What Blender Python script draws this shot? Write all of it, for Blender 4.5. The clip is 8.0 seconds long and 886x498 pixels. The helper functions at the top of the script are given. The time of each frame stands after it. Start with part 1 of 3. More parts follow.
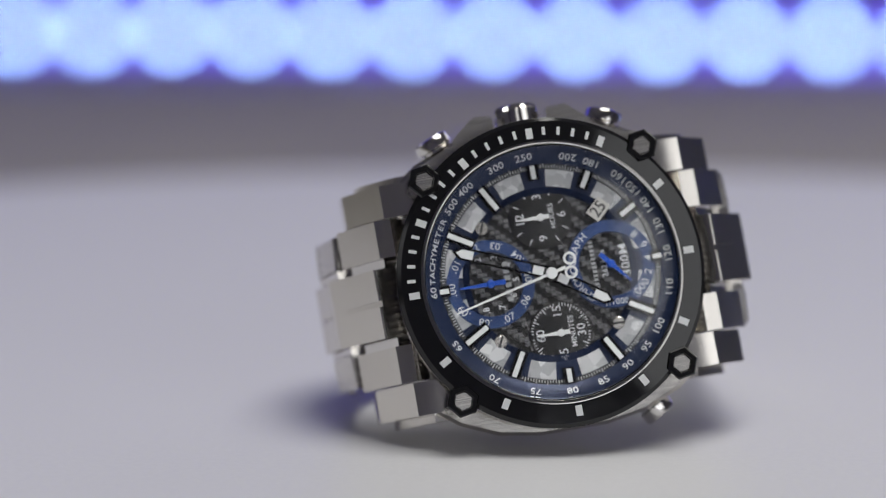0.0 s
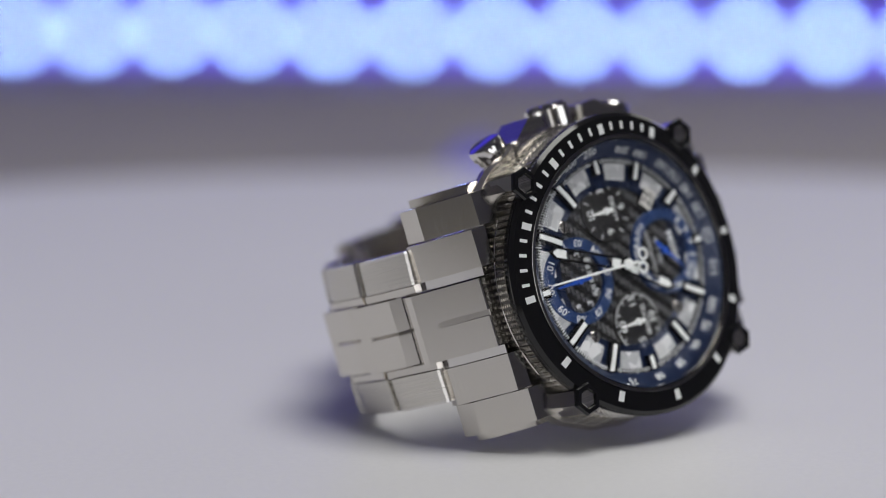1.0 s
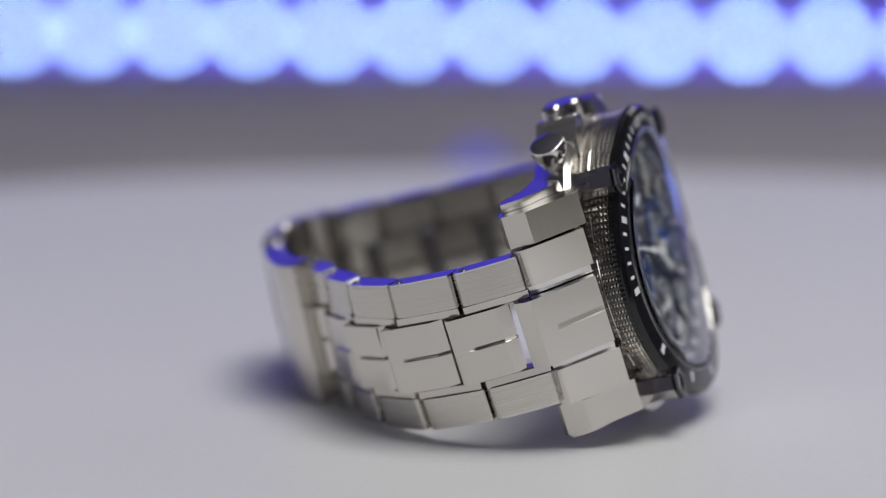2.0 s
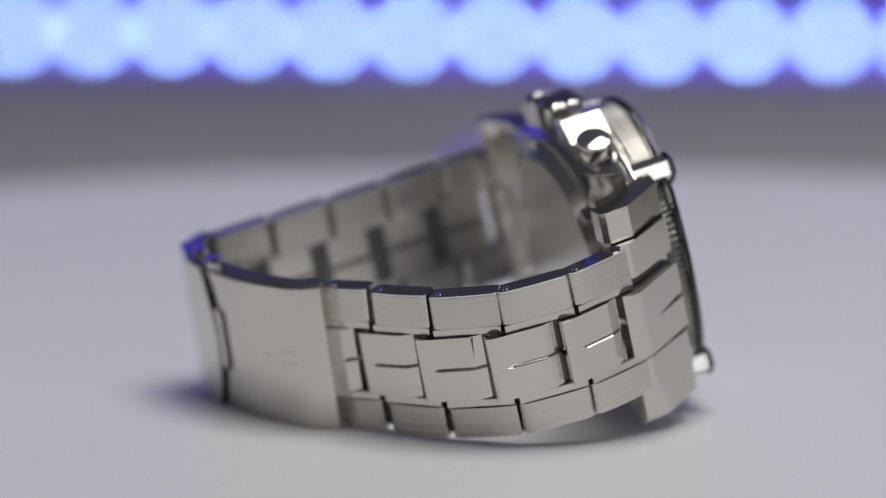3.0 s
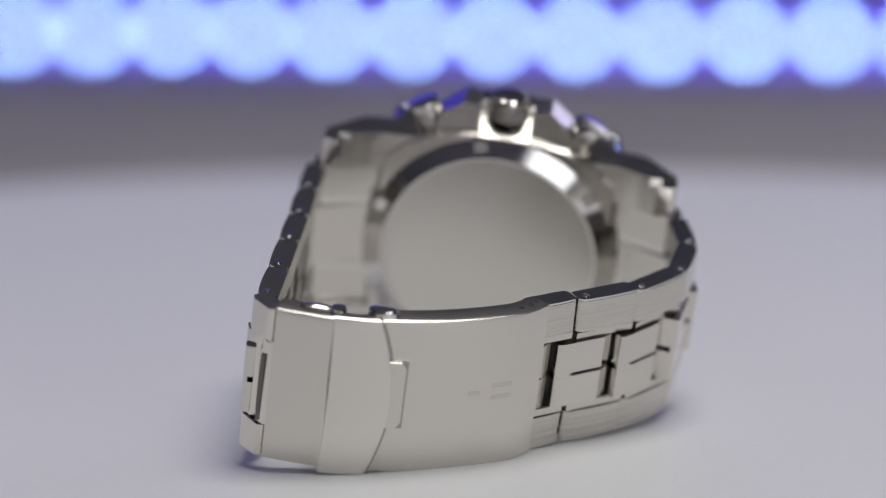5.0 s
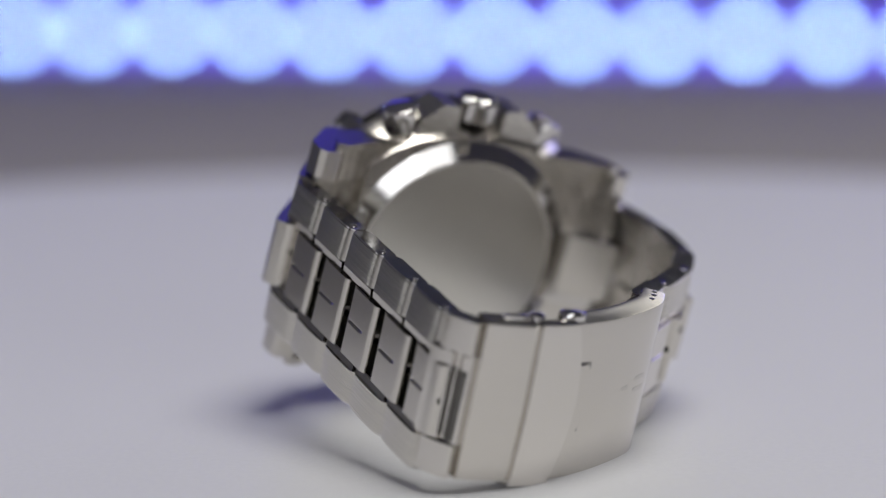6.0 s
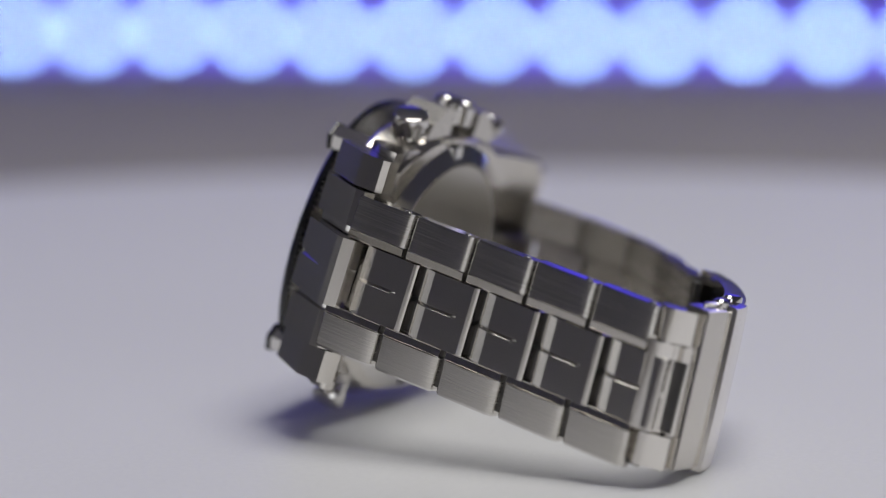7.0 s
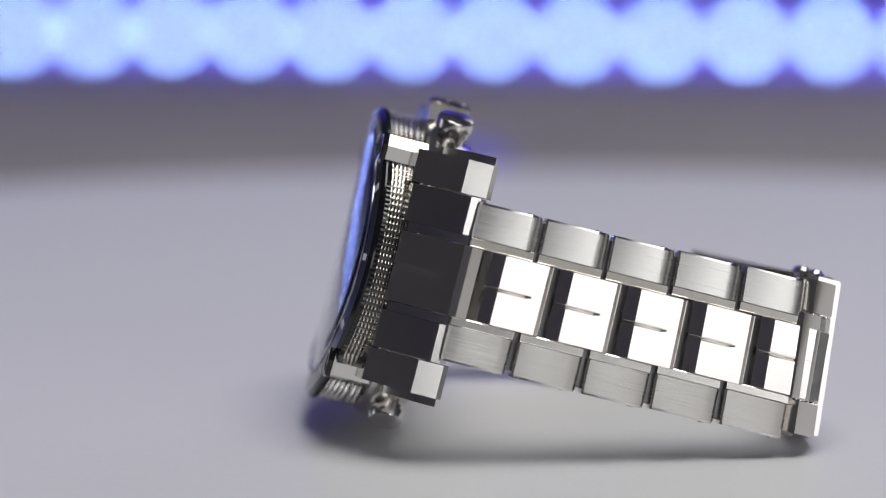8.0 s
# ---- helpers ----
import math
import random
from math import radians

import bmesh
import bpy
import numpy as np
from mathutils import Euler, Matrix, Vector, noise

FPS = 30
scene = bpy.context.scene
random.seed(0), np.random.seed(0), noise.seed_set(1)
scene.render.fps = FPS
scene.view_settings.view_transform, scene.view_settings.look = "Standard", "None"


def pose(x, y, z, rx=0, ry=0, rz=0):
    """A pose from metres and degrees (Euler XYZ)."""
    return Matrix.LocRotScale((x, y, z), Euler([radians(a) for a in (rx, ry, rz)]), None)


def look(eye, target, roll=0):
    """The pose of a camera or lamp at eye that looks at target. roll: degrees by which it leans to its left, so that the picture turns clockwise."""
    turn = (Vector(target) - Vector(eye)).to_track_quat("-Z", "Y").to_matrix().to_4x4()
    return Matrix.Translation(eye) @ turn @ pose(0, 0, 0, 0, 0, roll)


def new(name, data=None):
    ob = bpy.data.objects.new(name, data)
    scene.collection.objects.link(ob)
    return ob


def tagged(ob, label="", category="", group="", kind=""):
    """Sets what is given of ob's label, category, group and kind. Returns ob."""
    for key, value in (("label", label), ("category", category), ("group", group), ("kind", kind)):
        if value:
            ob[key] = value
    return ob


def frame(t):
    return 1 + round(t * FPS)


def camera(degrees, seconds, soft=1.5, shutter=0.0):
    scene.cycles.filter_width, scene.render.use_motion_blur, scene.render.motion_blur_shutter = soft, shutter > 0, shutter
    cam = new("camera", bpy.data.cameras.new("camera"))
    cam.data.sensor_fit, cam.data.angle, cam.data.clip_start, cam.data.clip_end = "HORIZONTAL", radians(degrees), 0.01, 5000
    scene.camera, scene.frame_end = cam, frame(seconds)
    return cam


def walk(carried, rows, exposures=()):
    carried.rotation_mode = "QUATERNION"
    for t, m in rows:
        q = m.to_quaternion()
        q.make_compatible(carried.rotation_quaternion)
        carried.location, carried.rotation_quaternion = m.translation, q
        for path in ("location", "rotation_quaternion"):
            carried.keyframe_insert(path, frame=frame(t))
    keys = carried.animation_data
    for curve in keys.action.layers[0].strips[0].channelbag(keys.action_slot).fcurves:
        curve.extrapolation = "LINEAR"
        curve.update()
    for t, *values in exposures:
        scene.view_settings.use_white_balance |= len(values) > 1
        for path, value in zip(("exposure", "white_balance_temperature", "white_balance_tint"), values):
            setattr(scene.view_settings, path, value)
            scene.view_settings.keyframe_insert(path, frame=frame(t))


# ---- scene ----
# ---- camera: a fixed macro shot, its eye 39 cm from the turntable's axis
cam = camera(19.589, 8.0, 0.75)
EYE = Vector((0.0, -0.39214, 0.0904))
YAW, TILT = 0.025034, 0.163734
AHEAD = Matrix.Rotation(YAW, 3, "Z") @ Vector((0, math.cos(TILT), -math.sin(TILT)))
walk(cam, [(0.0, look(EYE, EYE + AHEAD, -0.283)), (8.0, look(EYE, EYE + AHEAD, -0.283))])
cam.data.dof.use_dof = True
cam.data.dof.focus_distance = 0.3685
cam.data.dof.aperture_fstop = 7.6

# ---- world and lamps
world = bpy.data.worlds.new("world")
scene.world = world
world.use_nodes = True
world.node_tree.nodes["Background"].inputs[0].default_value = (0.75, 0.77, 0.8, 1)
world.node_tree.nodes["Background"].inputs[1].default_value = 0.05


def area_lamp(name, eye, target, sx, sy, watts, colour):
    data = bpy.data.lights.new(name, "AREA")
    data.shape, data.size, data.size_y, data.energy, data.color = "RECTANGLE", sx, sy, watts, colour
    ob = new(name, data)
    ob.matrix_world = look(eye, target)
    return ob


area_lamp("softbox_above", (0.2, -0.14, 1.05), (0, 0, 0), 0.62, 0.62, 7.5, (1.0, 0.99, 0.95))
area_lamp("softbox_behind_camera", (0.54, -1.45, 0.2), (0, 0, 0.05), 0.72, 0.34, 1.5, (0.96, 0.98, 1.02))
area_lamp("blue_led_panel_upper", (-0.63, 1.37, 0.52), (-0.25, 0, 0.36), 1.54, 0.62, 1.6, (0.07, 0.04, 1.0))
area_lamp("blue_led_panel_lower", (0.7, 1.37, 0.36), (0.25, 0, 0.3), 1.12, 0.36, 1.0, (0.07, 0.04, 1.0))
# added fill lamp, no real source known: brightens the desk's far end
area_lamp("far_desk_fill", (1.2, 2.0, 0.9), (0, 1.0, -0.05), 1.2, 0.9, 3.6, (1.0, 0.98, 0.92))
area_lamp("softbox_front_right", (0.95, -1.15, 0.52), (0, 0, 0.04), 0.55, 0.5, 1.3, (0.98, 0.99, 1.0))
area_lamp("softbox_side", (-1.25, 0.0, 0.28), (0, 0, 0.03), 0.4, 0.45, 0.42, (0.98, 0.99, 1.0))
scene.view_settings.exposure = 0.0


# ---- materials
def material(name, colour, rough=0.5, metal=0.0, **more):
    m = bpy.data.materials.new(name)
    m.use_nodes = True
    b = m.node_tree.nodes["Principled BSDF"]
    b.inputs["Base Color"].default_value = (*colour, 1)
    b.inputs["Roughness"].default_value = rough
    b.inputs["Metallic"].default_value = metal
    for key, value in more.items():
        b.inputs[key.replace("_", " ")].default_value = value
    return m


def grain(m, scale, detail=3.0, stretch=(1, 1, 1), rough=(0.2, 0.4), tint=None, bump=0.0, distance=0.00005):
    """Noise that varies roughness, colour and relief, in the thing's own space."""
    nt = m.node_tree
    b = nt.nodes["Principled BSDF"]
    tc, mp, nz = nt.nodes.new("ShaderNodeTexCoord"), nt.nodes.new("ShaderNodeMapping"), nt.nodes.new("ShaderNodeTexNoise")
    mp.inputs["Scale"].default_value = stretch
    nz.inputs["Scale"].default_value, nz.inputs["Detail"].default_value = scale, detail
    nt.links.new(tc.outputs["Object"], mp.inputs[0])
    nt.links.new(mp.outputs[0], nz.inputs["Vector"])
    mr = nt.nodes.new("ShaderNodeMapRange")
    mr.inputs["From Min"].default_value, mr.inputs["From Max"].default_value = 0.3, 0.7
    mr.inputs["To Min"].default_value, mr.inputs["To Max"].default_value = rough
    nt.links.new(nz.outputs["Fac"], mr.inputs["Value"])
    nt.links.new(mr.outputs[0], b.inputs["Roughness"])
    if tint:
        cr = nt.nodes.new("ShaderNodeValToRGB")
        cr.color_ramp.elements[0].position, cr.color_ramp.elements[1].position = 0.3, 0.7
        cr.color_ramp.elements[0].color, cr.color_ramp.elements[1].color = (*tint[0], 1), (*tint[1], 1)
        nt.links.new(nz.outputs["Fac"], cr.inputs[0])
        nt.links.new(cr.outputs[0], b.inputs["Base Color"])
    if bump:
        bp = nt.nodes.new("ShaderNodeBump")
        bp.inputs["Strength"].default_value, bp.inputs["Distance"].default_value = bump, distance
        nt.links.new(nz.outputs["Fac"], bp.inputs["Height"])
        nt.links.new(bp.outputs[0], b.inputs["Normal"])
    return m


def glow(name, colour, strength):
    m = material(name, (0.02, 0.02, 0.03), 0.4)
    b = m.node_tree.nodes["Principled BSDF"]
    b.inputs["Emission Color"].default_value = (*colour, 1)
    b.inputs["Emission Strength"].default_value = strength
    return m


STEEL = (0.66, 0.63, 0.585)
brushed = grain(material("brushed_steel", STEEL, 0.25, 1.0), 4200, 3, (0.008, 5.0, 0.008), (0.2, 0.3), ((0.54, 0.52, 0.485), (0.72, 0.69, 0.645)))
satin = grain(material("satin_steel", STEEL, 0.3, 1.0), 1500, 4, (5.0, 0.04, 5.0), (0.13, 0.2), ((0.64, 0.61, 0.57), (0.68, 0.65, 0.605)))
polished = grain(material("polished_steel", (0.72, 0.7, 0.68), 0.08, 1.0), 300, 3, (1, 1, 1), (0.05, 0.11))
knurl_steel = grain(material("knurled_steel", (0.64, 0.62, 0.59), 0.2, 1.0), 600, 2, (1, 1, 1), (0.14, 0.24))
# same knurled steel, darkened: the shade between the studs is in its colour
knurl_gap_shade = grain(material("knurled_steel_gap_shade", (0.14, 0.135, 0.13), 0.4, 1.0), 600, 2, (1, 1, 1), (0.34, 0.46))
# steel coloured dark to stand for shade in link gaps and pin holes
gap_shade_steel = grain(material("steel_darkened_as_shade", (0.16, 0.155, 0.15), 0.35, 1.0), 400, 2, (1, 1, 1), (0.3, 0.45))
black_gloss = grain(material("black_ion_plating", (0.008, 0.008, 0.009), 0.1, 0.0, Specular_IOR_Level=0.5), 500, 3, (1, 1, 1), (0.07, 0.13))
black_matt = grain(material("black_paint", (0.012, 0.012, 0.013), 0.5), 900, 3, (1, 1, 1), (0.4, 0.6))
carbon = grain(material("carbon_weave", (0.1, 0.1, 0.106), 0.3, 0.0, Specular_IOR_Level=0.7), 3000, 2, (1, 1, 1), (0.22, 0.4))
carbon_dark = grain(material("carbon_base", (0.006, 0.006, 0.007), 0.6), 900, 2, (1, 1, 1), (0.5, 0.7))
navy = grain(material("navy_blue_lacquer", (0.009, 0.02, 0.062), 0.3, 0.3), 1500, 3, (1, 1, 1), (0.25, 0.4), ((0.008, 0.018, 0.056), (0.011, 0.023, 0.07)))
navy_light = grain(material("mid_blue_lacquer", (0.03, 0.065, 0.19), 0.3, 0.3), 1500, 3, (1, 1, 1), (0.25, 0.4), ((0.026, 0.055, 0.165), (0.036, 0.075, 0.21)))
blue_hand = material("bright_blue_lacquer", (0.02, 0.1, 0.55), 0.3, 0.3)
white_ink = grain(material("white_print", (0.72, 0.74, 0.76), 0.5), 2500, 2, (1, 1, 1), (0.4, 0.6))
lume = grain(material("white_luminous_paint", (0.8, 0.82, 0.82), 0.5), 2500, 2, (1, 1, 1), (0.4, 0.6))
name_ink = grain(material("pale_grey_print", (0.4, 0.41, 0.42), 0.5), 2500, 2, (1, 1, 1), (0.4, 0.6))
date_white = grain(material("date_disc_white", (0.68, 0.67, 0.64), 0.5), 2500, 2, (1, 1, 1), (0.4, 0.6))


def pearl_material():
    m = material("mother_of_pearl", (0.7, 0.72, 0.75), 0.25)
    nt = m.node_tree
    b = nt.nodes["Principled BSDF"]
    tc, vo = nt.nodes.new("ShaderNodeTexCoord"), nt.nodes.new("ShaderNodeTexVoronoi")
    vo.inputs["Scale"].default_value = 620
    nt.links.new(tc.outputs["Object"], vo.inputs["Vector"])
    bw = nt.nodes.new("ShaderNodeSeparateColor")
    nt.links.new(vo.outputs["Color"], bw.inputs[0])
    cr = nt.nodes.new("ShaderNodeValToRGB")
    cr.color_ramp.elements[0].color, cr.color_ramp.elements[1].color = (0.36, 0.37, 0.39, 1), (0.74, 0.75, 0.76, 1)
    nt.links.new(bw.outputs[0], cr.inputs[0])
    nt.links.new(cr.outputs[0], b.inputs["Base Color"])
    return m


pearl = pearl_material()
glass = material("sapphire_glass", (1, 1, 1), 0.0, 0.0, Transmission_Weight=1.0, IOR=1.35)
turntable_white = grain(material("white_turntable_laminate", (0.76, 0.76, 0.78), 0.45), 900, 3, (1, 1, 1), (0.44, 0.5), ((0.745, 0.745, 0.765), (0.775, 0.775, 0.795)))
desk_grey = grain(material("grey_desk_top", (0.47, 0.445, 0.36), 0.6), 8, 5, (1, 1, 1), (0.5, 0.7), ((0.44, 0.42, 0.335), (0.5, 0.47, 0.385)))
wall_paint = grain(material("grey_wall_paint", (0.66, 0.65, 0.63), 0.8), 6, 5, (1, 1, 1), (0.7, 0.9), ((0.63, 0.62, 0.6), (0.69, 0.68, 0.66)), 0.1, 0.002)
led_glow = glow("blue_led_glow", (0.27, 0.45, 1.0), 24.0)
tape_glow = glow("blue_tape_glow", (0.16, 0.1, 1.0), 1.8)
lamp_glow = glow("dim_blue_glow", (0.2, 0.18, 1.0), 0.5)
gunmetal = grain(material("gunmetal_steel", (0.36, 0.35, 0.335), 0.15, 1.0), 300, 3, (1, 1, 1), (0.1, 0.2))


# ---- building helpers; the watch is drawn in millimetres in its own space:
# x towards six o'clock, y towards three (the crown), z out of the dial
MM = 0.000995


def link_mesh(name, bm, mat, parent, label, smooth, unit):
    bmesh.ops.recalc_face_normals(bm, faces=bm.faces[:])
    for v in bm.verts:
        v.co *= unit
    me = bpy.data.meshes.new(name)
    bm.to_mesh(me)
    bm.free()
    me.materials.append(mat)
    if smooth:
        for f in me.polygons:
            f.use_smooth = True
        me.set_sharp_from_angle(angle=radians(32))
    ob = new(name, me)
    if parent:
        ob.parent = parent
    if label:
        ob["label"] = label
    return ob


def part(name, bm, mat, parent, label="", smooth=True, unit=MM):
    """One mesh object under a thing or a part."""
    return link_mesh(name, bm, mat, parent, label, smooth, unit)


def bevelled(bm, width, segments=1, angle=30):
    es = [e for e in bm.edges if len(e.link_faces) == 2 and e.calc_face_angle(0) > radians(angle)]
    bmesh.ops.bevel(bm, geom=es, offset=width, segments=segments, affect="EDGES", clamp_overlap=True)
    return bm


def box(bm, x0, x1, y0, y1, z0, z1, m=None):
    vs = [bm.verts.new(Vector((x, y, z))) for x in (x0, x1) for y in (y0, y1) for z in (z0, z1)]
    for q in ((0, 1, 3, 2), (4, 6, 7, 5), (0, 4, 5, 1), (2, 3, 7, 6), (0, 2, 6, 4), (1, 5, 7, 3)):
        bm.faces.new([vs[i] for i in q])
    if m:
        for v in vs:
            v.co = m @ v.co
    return bm


def prism(bm, poly, a, b, put):
    """The polygon poly, swept from a to b; put(u, v, w) gives each corner's place."""
    lo, hi = [bm.verts.new(put(u, v, a)) for u, v in poly], [bm.verts.new(put(u, v, b)) for u, v in poly]
    n = len(poly)
    bm.faces.new(lo)
    bm.faces.new(hi[::-1])
    for i in range(n):
        bm.faces.new((lo[i], hi[i], hi[(i + 1) % n], lo[(i + 1) % n]))
    return bm


def revolve(bm, profile, n, warp=None, closed=True, a0=0.0, a1=2 * math.pi, m=None):
    """Sweeps a profile of (radius, height) round z; warp(angle, r, z) may lift it."""
    full = abs(a1 - a0 - 2 * math.pi) < 1e-6
    rows = []
    for i in range(n if full else n + 1):
        a = a0 + (a1 - a0) * i / n
        row = []
        for r, z in profile:
            zz = z + (warp(a, r, z) if warp else 0.0)
            p = Vector((r * math.cos(a), r * math.sin(a), zz))
            row.append(bm.verts.new(m @ p if m else p))
        rows.append(row)
    k = len(profile)
    for i in range(n):
        p, q = rows[i], rows[(i + 1) % len(rows)]
        for j in range(k if closed else k - 1):
            bm.faces.new((p[j], q[j], q[(j + 1) % k], p[(j + 1) % k]))
    if closed and not full:
        bm.faces.new(rows[0])
        bm.faces.new(rows[-1][::-1])
    return bm


def turned(bm, profile, n, m):
    """A solid turned about its axis, capped at both ends, set by m."""
    rows = []
    for r, z in profile:
        rows.append([bm.verts.new(m @ Vector((r * math.cos(2 * math.pi * i / n), r * math.sin(2 * math.pi * i / n), z))) for i in range(n)])
    bm.faces.new(rows[0][::-1])
    bm.faces.new(rows[-1])
    for p, q in zip(rows, rows[1:]):
        for i in range(n):
            bm.faces.new((p[i], p[(i + 1) % n], q[(i + 1) % n], q[i]))
    return bm


def along(origin, axis, spin=0.0):
    """A pose whose z runs along axis."""
    return Matrix.Translation(origin) @ Vector(axis).to_track_quat("Z", "Y").to_matrix().to_4x4() @ Matrix.Rotation(spin, 4, "Z")


def clock(deg, r, z):
    """A place on the dial: degrees clockwise from twelve."""
    a = radians(deg)
    return Vector((-math.cos(a) * r, math.sin(a) * r, z))


def dial_frame(deg, r, z):
    """A pose on the dial: its y points outward, its x clockwise."""
    a = radians(deg)
    out, cw = Vector((-math.cos(a), math.sin(a), 0)), Vector((math.sin(a), math.cos(a), 0))
    m = Matrix.Identity(4)
    m.col[0][:3], m.col[1][:3], m.col[2][:3], m.col[3][:3] = cw, out, (0, 0, 1), clock(deg, r, z)
    return m


def upright(dx, dy, z):
    """A pose on the dial as the wearer reads it: x to three, y to twelve."""
    m = Matrix.Identity(4)
    m.col[0][:3], m.col[1][:3], m.col[2][:3], m.col[3][:3] = (0, 1, 0), (-1, 0, 0), (0, 0, 1), (-dy, dx, z)
    return m


def letters(name, text, size, m, mat, parent, wide=1.0):
    """Raised printed characters from the built-in font, as a mesh."""
    cu = bpy.data.curves.new("text", "FONT")
    cu.body, cu.size, cu.align_x, cu.align_y, cu.resolution_u = text, size, "CENTER", "CENTER", 2
    cu.extrude, cu.offset = 0.03, size * 0.004
    tmp = bpy.data.objects.new("text", cu)
    me = bpy.data.meshes.new_from_object(tmp)
    bpy.data.objects.remove(tmp)
    me.name = name
    for v in me.vertices:
        v.co = (m @ Vector((v.co.x * wide, v.co.y, v.co.z))) * MM
    me.materials.clear()
    me.materials.append(mat)
    ob = new(name, me)
    ob.parent = parent
    return ob


# ---- the room
def structure(name, bm, mat, label, category):
    return tagged(link_mesh(name, bm, mat, None, "", False, 1.0), label, category, "", "structure")


def room():
    bm = bmesh.new()
    box(bm, -1.6, 1.6, -2.2, 1.0, -0.085, -0.046)
    bevelled(bm, 0.004, 2)
    structure("desk_top", bm, desk_grey, "matt grey desk top under the turntable", "desk")
    north = structure("wall_north", box(bmesh.new(), -5.0, 5.0, 0.02, 0.12, -1.3, 1.9), wall_paint, "plain pale grey painted wall", "wall")
    north.matrix_basis = LIGHTS @ Matrix.Translation((0, 0, -LIGHTS.translation.z))
    for name, b in (("wall_south", (-3.0, 3.0, -2.6, -2.5, -1.3, 1.9)), ("wall_west", (-3.1, -3.0, -2.6, 5.2, -1.3, 1.9)), ("wall_east", (3.0, 3.1, -2.6, 5.2, -1.3, 1.9))):
        structure(name, box(bmesh.new(), *b), wall_paint, "plain pale grey painted wall", "wall")
    structure("ceiling", box(bmesh.new(), -3.1, 3.1, -2.6, 5.2, 1.904, 2.0), wall_paint, "plain pale grey painted ceiling", "ceiling")
    structure("floor", box(bmesh.new(), -3.1, 3.1, -2.6, 5.2, -1.4, -1.304), desk_grey, "dark grey floor", "floor")


def ray(x, y):
    """The way from the camera through a place in the picture, 1568 wide."""
    m = look(EYE, EYE + AHEAD, -0.283).to_3x3()
    k = math.tan(radians(19.589) / 2) / 784
    return (m @ Vector(((x - 784) * k, (441 - y) * k, -1))).normalized()


# the string of lights runs along a far wall that stands ten degrees askew
LIGHTS = Matrix.Translation(EYE + ray(731.5, 62) * 4.5) @ Matrix.Rotation(YAW - radians(10.0), 4, "Z")


def led_strip():
    root = tagged(new("led_strip"), "string of round blue lights along the far wall", "light string")
    root.matrix_basis = LIGHTS
    tape = box(bmesh.new(), -2.9, 2.9, -0.008, 0.012, -0.022, 0.022)
    bevelled(tape, 0.004, 1)
    part("tape", tape, tape_glow, root, "glowing blue plastic tape", False, 1.0)
    bm = turned(bmesh.new(), [(0.017, 0.0), (0.0172, 0.004), (0.016, 0.01), (0.01, 0.014)], 24, Matrix.Rotation(radians(90), 4, "X"))
    first = part("led", bm, led_glow, root, "", False, 1.0)
    for i in range(-19, 20):
        ob = first if i == -19 else first.copy()
        if ob is not first:
            scene.collection.objects.link(ob)
        ob.location = (i * 0.1446, -0.009, 0.002 * math.sin(i * 1.7))


def blue_lamp():
    root = tagged(new("table_lamp"), "small dim blue glowing dome lamp on the grey desk", "lamp")
    p = EYE + ray(848, 318) * 0.93
    root.location = (p.x, p.y, -0.046)
    bm = turned(bmesh.new(), [(0.013, 0.0), (0.0135, 0.004), (0.012, 0.006)], 32, Matrix.Identity(4))
    part("base", bm, black_matt, root, "black lamp base", True, 1.0)
    h = p.z + 0.046
    bm = turned(bmesh.new(), [(0.011, 0.006), (0.0125, h * 0.5), (0.0115, h + 0.004), (0.007, h + 0.0105), (0.002, h + 0.0125)], 32, Matrix.Identity(4))
    part("dome", bm, lamp_glow, root, "glowing blue dome", True, 1.0)


def turntable():
    root = tagged(new("turntable"), "round white laminate display turntable", "turntable")
    bm = bmesh.new()
    turned(bm, [(0.286, -0.03), (0.2895, -0.027), (0.2895, -0.003), (0.2865, 0.0)], 128, Matrix.Identity(4))
    part("platter", bm, turntable_white, root, "white round platter", True, 1.0)
    bm = bmesh.new()
    turned(bm, [(0.11, -0.046), (0.11, -0.034), (0.105, -0.0302)], 64, Matrix.Identity(4))
    part("base", bm, black_matt, root, "black turntable foot", True, 1.0)
    return root


# ---- the watch
WATCH0 = Matrix(((0.978394, -0.175578, 0.109184, 0.006795), (0.150438, 0.242318, -0.958465, -0.02411), (0.141831, 0.954181, 0.263492, 0.026154), (0, 0, 0, 1)))


def bend(x):
    """Bezel and crystal are bowed: highest along the line from three to nine."""
    return 1.0 - 2.0 * (x / 20.5) ** 2


def saddle(a, r, z):
    """The bow, fading to nothing at the foot of the knurled band."""
    return bend(r * math.cos(a)) * min(1.0, max(0.0, (z + 6.5) / 5.0))


